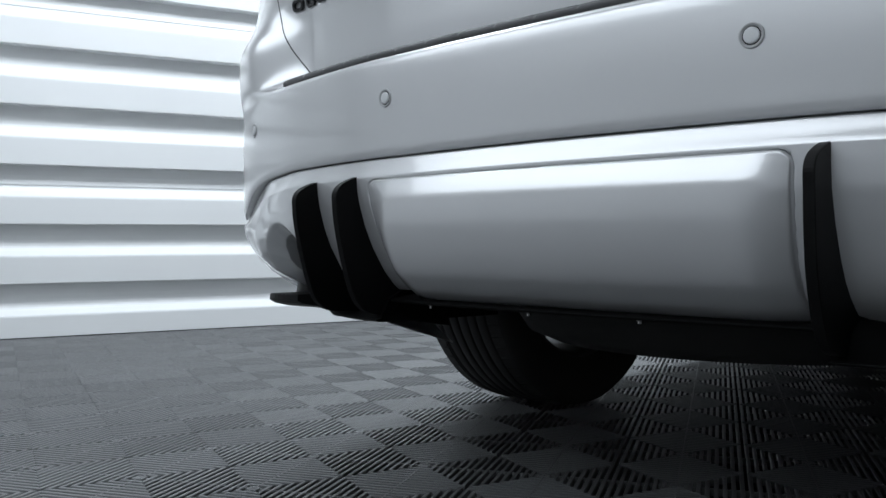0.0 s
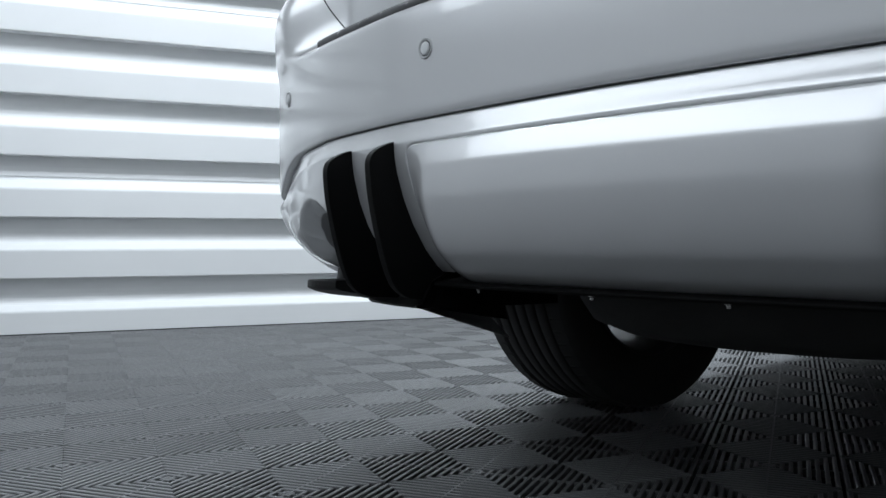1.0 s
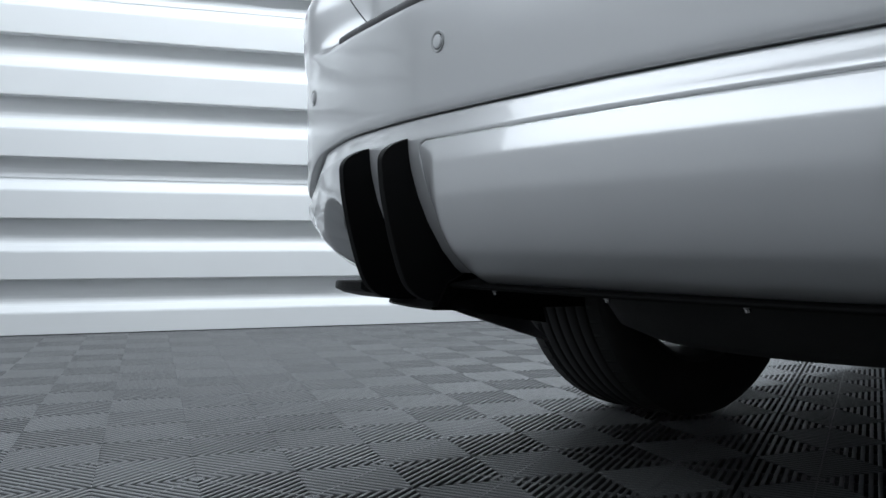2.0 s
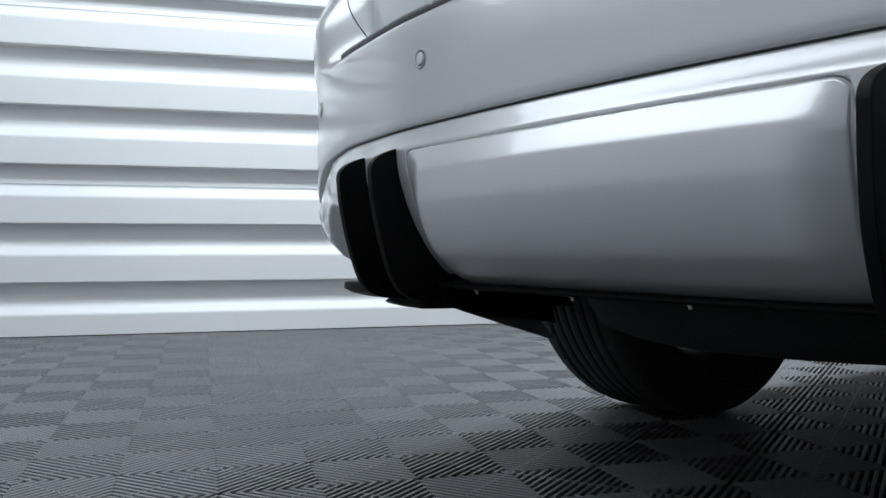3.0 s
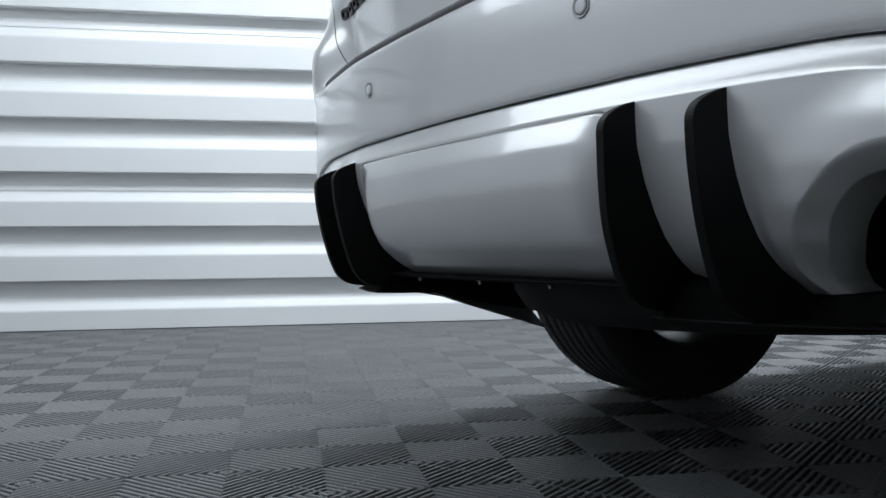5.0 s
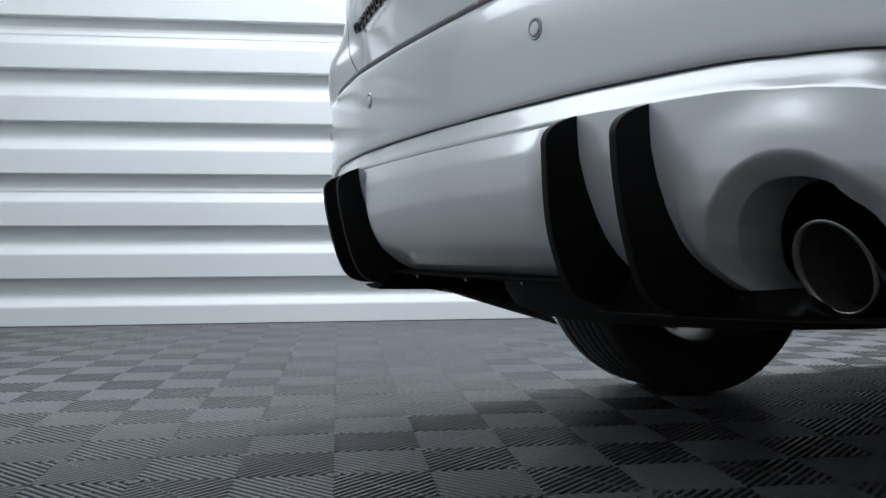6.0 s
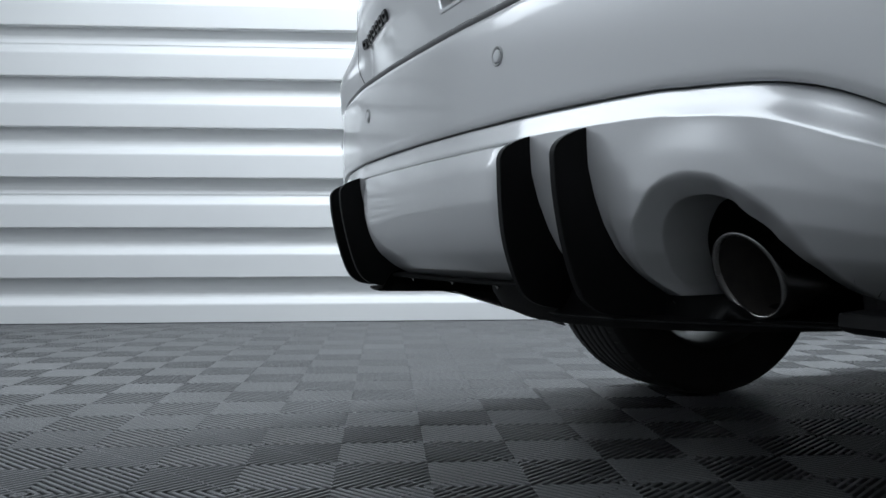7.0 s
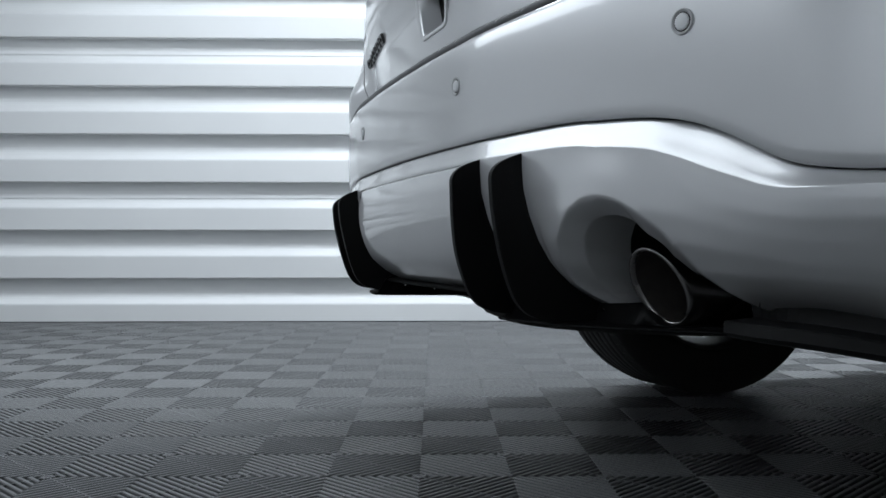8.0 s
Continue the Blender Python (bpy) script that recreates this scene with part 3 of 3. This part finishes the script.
handle = mesh_object("handle_recess", [p for r in rings[:9] for p in r], faces, PAINT, car, "recessed white tailgate handle plate with a dark cavity")
faces = [(j, (j + 1) % k, k + (j + 1) % k, k + j) for j in range(k)] + [tuple(range(k, 2 * k))]
mesh_object("cavity", [p for r in rings[8:] for p in r], faces, TRIM_BLACK, handle)

# shut lines beside the tailgate
for side in (1, -1):
    pts = smooth_poly([(0.548, 0.704), (0.570, 0.727), (0.593, 0.752), (0.612, 0.780), (0.632, 0.820), (0.648, 0.862), (0.661, 0.905), (0.675, 0.96), (0.69, 1.05)], 6)
    verts, faces = [], []
    for i, (u, z) in enumerate(pts):
        p, n = gate_surface(side * u, z)
        a, b = pts[max(0, i - 1)], pts[min(len(pts) - 1, i + 1)]
        across = (gate_surface(side * b[0], b[1])[0] - gate_surface(side * a[0], a[1])[0]).normalized().cross(n)
        verts += [p + across * o + n * h for o, h in ((-0.0013, -0.003), (-0.0010, 0.0004), (0.0010, 0.0004), (0.0013, -0.003))]
    mesh_object("shut_line", verts, grid_faces(len(pts), 4), GAP, car, "dark shut line beside the tailgate")

# badge: seven plain dark frames
def badge_frame(w, h, rail, depth):
    bm = bmesh.new()
    loops = []
    for x, z, y in ((w, h, depth), (w, h, -depth), (w - 0.0008, h - 0.0008, -depth - 0.0008), (w - rail, h - rail, -depth - 0.0008), (w - rail, h - rail, depth)):
        c = min(x, z) * 0.45
        loops.append([bm.verts.new((px + 0.18 * pz, y, pz)) for px, pz in ((-x + c, -z), (x - c, -z), (x, -z + c), (x, z - c), (x - c, z), (-x + c, z), (-x, z - c), (-x, -z + c))])
    for a, b in zip(loops[:-1], loops[1:]):
        for i in range(8):
            bm.faces.new((a[i], a[(i + 1) % 8], b[(i + 1) % 8], b[i]))
    return bm


for i in range(7):
    p, n = gate_surface(-0.590 + 0.0400 * i, 0.8405)
    ob = part("badge_block", badge_frame(0.0145, 0.0095, 0.0052, 0.003), BADGE, car, "raised black badge character block", smooth=False)
    ob.matrix_basis = Matrix.Translation(p + n * 0.002) @ n.to_track_quat("-Y", "Z").to_matrix().to_4x4()

# the rest of the body: flanks, glass house, roof
LOOP = [(u, v) for u, v in HALF if v < 0.7]
SIDE = [(0.96, v) for v in (0.72, 1.0, 1.5, 2.0, 2.6, 3.2, 3.8, 4.3)] + [(0.94, 4.6), (0.88, 4.8), (0.70, 4.97), (0.40, 5.06), (0.0, 5.09)]


def flank_ring():
    h = smooth_poly([(0.96, 0.72), *SIDE[1:]], 10)
    return h


for side in (1, -1):
    rows = []
    for u, v in flank_ring():
        zb = 0.272 - 0.10 * bump(v, 1.5, 1.75) * (1 - bump(v, 3.5, 3.8)) + 0.02 * bump(v, 3.9, 4.9)
        d = bump(v, 4.4, 5.0)
        rows.append([(side * (u - a * (1 if v < 4.6 else 0.6)), v - a * d, z) for a, z in ((0.10, zb), (0.03, zb), (0.006, zb + 0.02), (0.0, 0.38), (-0.004, 0.48), (0.0, 0.60), (0.0, 0.70), (0.003, 0.85), (0.02, 1.0), (0.035, 1.06))])
    mesh_object("flank", [p for r in rows for p in r], grid_faces(len(rows), len(rows[0])), PAINT, car, "glossy white body side with wheel arches")
    ob = car.children[-1]
    bm = bmesh.new()
    bm.from_mesh(ob.data)
    bmesh.ops.subdivide_edges(bm, edges=[e for e in bm.edges if abs(e.verts[0].co.y - e.verts[1].co.y) > 0.02], cuts=3)
    bmesh.ops.subdivide_edges(bm, edges=[e for e in bm.edges if abs(e.verts[0].co.z - e.verts[1].co.z) > 0.06], cuts=3)
    for wv in (1.15, 4.19):
        gone = [f for f in bm.faces if math.hypot(f.calc_center_median().y - wv, f.calc_center_median().z - 0.39) < 0.435]
        edge = {v for f in gone for v in f.verts}
        bmesh.ops.delete(bm, geom=gone, context="FACES")
        for v in edge:
            if v.is_valid and v.co.z > 0.30:
                r = math.hypot(v.co.y - wv, v.co.z - 0.39)
                v.co.y, v.co.z = wv + (v.co.y - wv) * 0.435 / r, 0.39 + (v.co.z - 0.39) * 0.435 / r
    bm.to_mesh(ob.data)
    bm.free()

# glass house and roof as loops that draw in with height
base = [(u - 0.02 * bump(abs(u), 0.5, 0.9), v + 0.125) for u, v in LOOP] + [(0.915, v) for v in (0.9, 1.4, 2.0, 2.6, 3.1, 3.5)] + [(0.80, 3.9), (0.4, 4.02), (0.0, 4.05)]
ring0 = base + [(-u, v) for u, v in reversed(base[1:-1])]


def shrink(pts, side, back, front):
    return [(u * side, back + (v - 0.115) * (front - back) / 3.935) for u, v in pts]


RINGS = [(shrink(ring0, 0.99, 0.125, 4.06), 1.058), (shrink(ring0, 0.985, 0.135, 4.02), 1.09), (shrink(ring0, 0.80, 0.36, 3.10), 1.64), (shrink(ring0, 0.76, 0.34, 3.02), 1.70), (shrink(ring0, 0.68, 0.42, 2.9), 1.745), (shrink(ring0, 0.3, 0.9, 2.4), 1.775)]
k = len(ring0)


def loop_mesh(name, pairs, mat, label, cap=False):
    vs = [(u, v, z) for pts, z in pairs for u, v in pts]
    fs = [(i * k + j, i * k + (j + 1) % k, (i + 1) * k + (j + 1) % k, (i + 1) * k + j) for i in range(len(pairs) - 1) for j in range(k)]
    if cap:
        fs.append(tuple(range((len(pairs) - 1) * k, len(pairs) * k)))
    return mesh_object(name, vs, fs, mat, car, label)


loop_mesh("window_band", [RINGS[0], RINGS[1], RINGS[2]], GLASS, "dark tinted glass band")
loop_mesh("roof", RINGS[2:], PAINT, "glossy white roof", True)
hood = [(0.90, 3.4), (0.93, 4.2), (0.90, 4.6), (0.84, 4.78), (0.66, 4.94), (0.38, 5.02), (0.0, 5.05)]
full = hood + [(-u, v) for u, v in reversed(hood[:-1])]
mesh_object("bonnet", [(u, v, 1.055 + 0.03 * bump(-v, -5.05, -3.6)) for u, v in full] + [(u * 0.6, 3.4 + (v - 3.4) * 0.6, 1.11) for u, v in full], [(i, i + 1, len(full) + i + 1, len(full) + i) for i in range(len(full) - 1)] + [tuple(range(len(full), 2 * len(full)))], PAINT, car, "glossy white bonnet")
part("underbody", box_bm(-0.80, 0.80, 0.52, 4.7, 0.40, 0.52, 0.02), UNDER, car, "flat black underbody of the car", smooth=False)
part("front_undertray", box_bm(-0.76, 0.76, 1.45, 4.5, 0.20, 0.41, 0.02), UNDER, car, "low black undertray between the axles", smooth=False)
part("rear_undertray", box_bm(-0.44, 0.44, 0.19, 0.50, 0.353, 0.41, 0.01), UNDER, car, "black undertray behind the diffuser", smooth=False)
part("rear_crossbeam", box_bm(-0.62, 0.62, 0.20, 0.30, 0.40, 0.50, 0.012), UNDER, car, "black steel beam behind the bumper", smooth=False)

# spare wheel slung under the tail
vs, fs = lathe([(0.0, 0.030), (0.15, 0.026), (0.22, 0.012), (0.26, 0.0), (0.31, 0.002), (0.345, 0.016), (0.362, 0.042), (0.368, 0.08), (0.366, 0.12), (0.352, 0.16), (0.31, 0.185), (0.0, 0.185)], 80)
mesh_object("spare_tyre", vs, fs, SPARE_RUBBER, car, "black spare tyre slung under the tail", m=pose(0.03, 0.50, 0.290))

# road wheels
def road_wheel():
    wheel = tagged(new("wheel"), "black road tyre on a grey alloy wheel")
    wheel.parent = car
    prof = [(0.258, -0.105), (0.268, -0.118), (0.30, -0.133), (0.335, -0.138), (0.362, -0.135), (0.377, -0.129), (0.3845, -0.120), (0.3868, -0.110)]
    for g in (-0.078, -0.046, -0.0155, 0.0155, 0.046, 0.078):
        crown = 0.3893 - 0.22 * g * g
        prof += [(crown, g - 0.0045), (crown - 0.0012, g - 0.0032), (crown - 0.0080, g - 0.0024), (crown - 0.0080, g + 0.0024), (crown - 0.0012, g + 0.0032), (crown, g + 0.0045)]
    prof += [(0.3868, 0.110), (0.3845, 0.120), (0.377, 0.129), (0.362, 0.135), (0.335, 0.138), (0.30, 0.133), (0.268, 0.118), (0.258, 0.105)]
    vs, fs = lathe(prof, 120)
    mesh_object("tyre", vs, fs, RUBBER, wheel, "black rubber tyre with narrow grooves round the tread")
    # shoulder cuts
    bm = bmesh.new()
    for i in range(72):
        for s in (-1, 1):
            m = pose(0, 0, 0, 0, 0, 5 * i + (2.5 if s > 0 else 0)) @ pose(0.3850, 0, s * 0.101, 0, s * -8, 0)
            bmesh.ops.create_cube(bm, size=1, matrix=m @ Matrix.Diagonal((0.0062, 0.026, 0.034, 1)))
    tread = part("tread", bm, RUBBER, wheel, "cut shoulder tread", smooth=False)
    tagged(tread, kind="stuff")
    vs, fs = lathe([(0.262, -0.112), (0.252, -0.108), (0.246, -0.09), (0.232, -0.06), (0.226, 0.02), (0.230, 0.07), (0.246, 0.098), (0.256, 0.108), (0.262, 0.112), (0.258, 0.095), (0.24, 0.06), (0.234, 0.0), (0.24, -0.06), (0.256, -0.10), (0.262, -0.112)], 96)
    rim = mesh_object("rim", vs, fs, ALLOY, wheel, "grey alloy rim")
    for i in range(5):
        for w in (-1, 1):
            bm = box_bm(0.05, 0.24, -0.014, 0.014, 0.062, 0.088, 0.005)
            ob = part("spoke", bm, ALLOY, rim, smooth=False)
            ob.matrix_basis = pose(0, 0, 0, 0, 0, 72 * i + 36 + 9 * w)
    vs, fs = lathe([(0.0, 0.09), (0.06, 0.088), (0.072, 0.078), (0.07, 0.05), (0.0, 0.05)], 40)
    mesh_object("hub", vs, fs, ALLOY, rim)
    vs, fs = lathe([(0.07, 0.01), (0.165, 0.01), (0.168, 0.005), (0.168, -0.012), (0.165, -0.018), (0.07, -0.018)], 64)
    mesh_object("brake_disc", vs, fs, STEEL, wheel)
    return wheel


WHEEL_X = 0.85
first = road_wheel()
first.matrix_basis = pose(-WHEEL_X, 1.15, 0.388, 0, -90, 0)
for m in (pose(WHEEL_X, 1.15, 0.388, 0, 90, 0), pose(-WHEEL_X, 4.19, 0.388, 0, -90, 0), pose(WHEEL_X, 4.19, 0.388, 0, 90, 0)):
    copy_thing(first, m)
part("axle", box_bm(-0.72, 0.72, 1.10, 1.20, 0.34, 0.42, 0.03), UNDER, car, "black rear axle between the wheels", smooth=False)

# ---- floor tiles, each of four squares of slanting ribs ----
CELL = 0.17
RIB, RIB_W, RIB_H = CELL / 8, 0.0079, 0.0140


def clip(poly, a, b, c):
    """Keeps the part of a polygon where a x + b y <= c."""
    out = []
    for p, q in zip(poly, poly[1:] + poly[:1]):
        dp, dq = a * p[0] + b * p[1] - c, a * q[0] + b * q[1] - c
        if dp <= 0:
            out.append(p)
        if dp * dq < 0:
            t = dp / (dp - dq)
            out.append((p[0] + t * (q[0] - p[0]), p[1] + t * (q[1] - p[1])))
    return out


def cell_ribs(x0, y0, rising, tie):
    """The tops of one square's ribs, slanting bars, and of the low tie bar that crosses them; each with its height."""
    square = [(0, 0), (CELL, 0), (CELL, CELL), (0, CELL)]
    half, thin = RIB_W * math.sqrt(2) / 2, 0.0017 * math.sqrt(2)
    bars = []
    for i in range(-8, 9):
        c = i * RIB + RIB / 2
        if rising:
            bars.append((clip(clip(square, 1, -1, c + half), -1, 1, half - c), 0.0))
        else:
            bars.append((clip(clip(square, 1, 1, CELL + c + half), -1, -1, half - c - CELL), 0.0))
    if tie and rising:
        bars.append((clip(clip(square, 1, 1, CELL + thin), -1, -1, thin - CELL), -0.0006))
    elif tie:
        bars.append((clip(clip(square, 1, -1, thin), -1, 1, thin), -0.0006))
    return [([(x0 + p[0], y0 + p[1]) for p in b], h) for b, h in bars if len(b) >= 3 and max(math.dist(p, b[0]) for p in b) > 0.004]


def inset(poly, by):
    """A convex outline drawn in evenly by a small width."""
    k = len(poly)
    by = min(by, 0.12 * min(math.dist(poly[i], poly[i - 1]) for i in range(k)))
    turn = 1 if sum(poly[i - 1][0] * poly[i][1] - poly[i][0] * poly[i - 1][1] for i in range(k)) > 0 else -1
    ways = []
    for i in range(k):
        a, b = poly[i], poly[(i + 1) % k]
        l = math.dist(a, b)
        ways.append((-turn * (b[1] - a[1]) / l, turn * (b[0] - a[0]) / l))
    out = []
    for i in range(k):
        m, n = ways[i - 1], ways[i]
        q = by / max(0.2, 1 + m[0] * n[0] + m[1] * n[1])
        out.append((poly[i][0] + (m[0] + n[0]) * q, poly[i][1] + (m[1] + n[1]) * q))
    return out


def tile_geometry(tie):
    """One tile's ribs with worn, chamfered edges, plainer where no tie bars are told apart."""
    vs, fs = [], []
    for i in range(2):
        for j in range(2):
            for b, h in cell_ribs(i * CELL, j * CELL, (i + j) % 2 == 0, tie):
                n, s = len(b), len(vs)
                levels = [(inset(b, 0.0013), h), (b, h - 0.0013), (b, -RIB_H)] if tie else [(b, h), (b, -RIB_H)]
                vs += [(x, y, z) for ring, z in levels for x, y in ring]
                fs.append(tuple(range(s, s + n)))
                for r in range(len(levels) - 1):
                    o = s + r * n
                    fs += [(o + k, o + n + k, o + n + (k + 1) % n, o + (k + 1) % n) for k in range(n)]
    return vs, fs


NEAR_X, NEAR_Y = range(-7, 8), range(-5, 10)
vs, fs = tile_geometry(True)
tile_mesh = bpy.data.meshes.new("floor_tile")
tile_mesh.from_pydata(vs, [], fs)
tile_mesh.materials.append(TILE)
for i in NEAR_X:
    for j in NEAR_Y:
        tile = new("floor_tile", tile_mesh)
        tile.parent = floor
        tile.matrix_basis = pose(2 * CELL * i, 2 * CELL * j, random.uniform(-0.0003, 0.0003))
vs, fs = tile_geometry(False)
allv, allf = [], []
for i in range(-15, 21):
    for j in range(-13, 10):
        if i in NEAR_X and j in NEAR_Y:
            continue
        s = len(allv)
        allv += [(x + 2 * CELL * i, y + 2 * CELL * j, z) for x, y, z in vs]
        allf += [tuple(s + q for q in f) for f in fs]
far = mesh_object("floor_tile_field", allv, allf, TILE, floor, "grey ribbed plastic floor tiles in the far part", smooth=False)
tagged(far, kind="stuff")
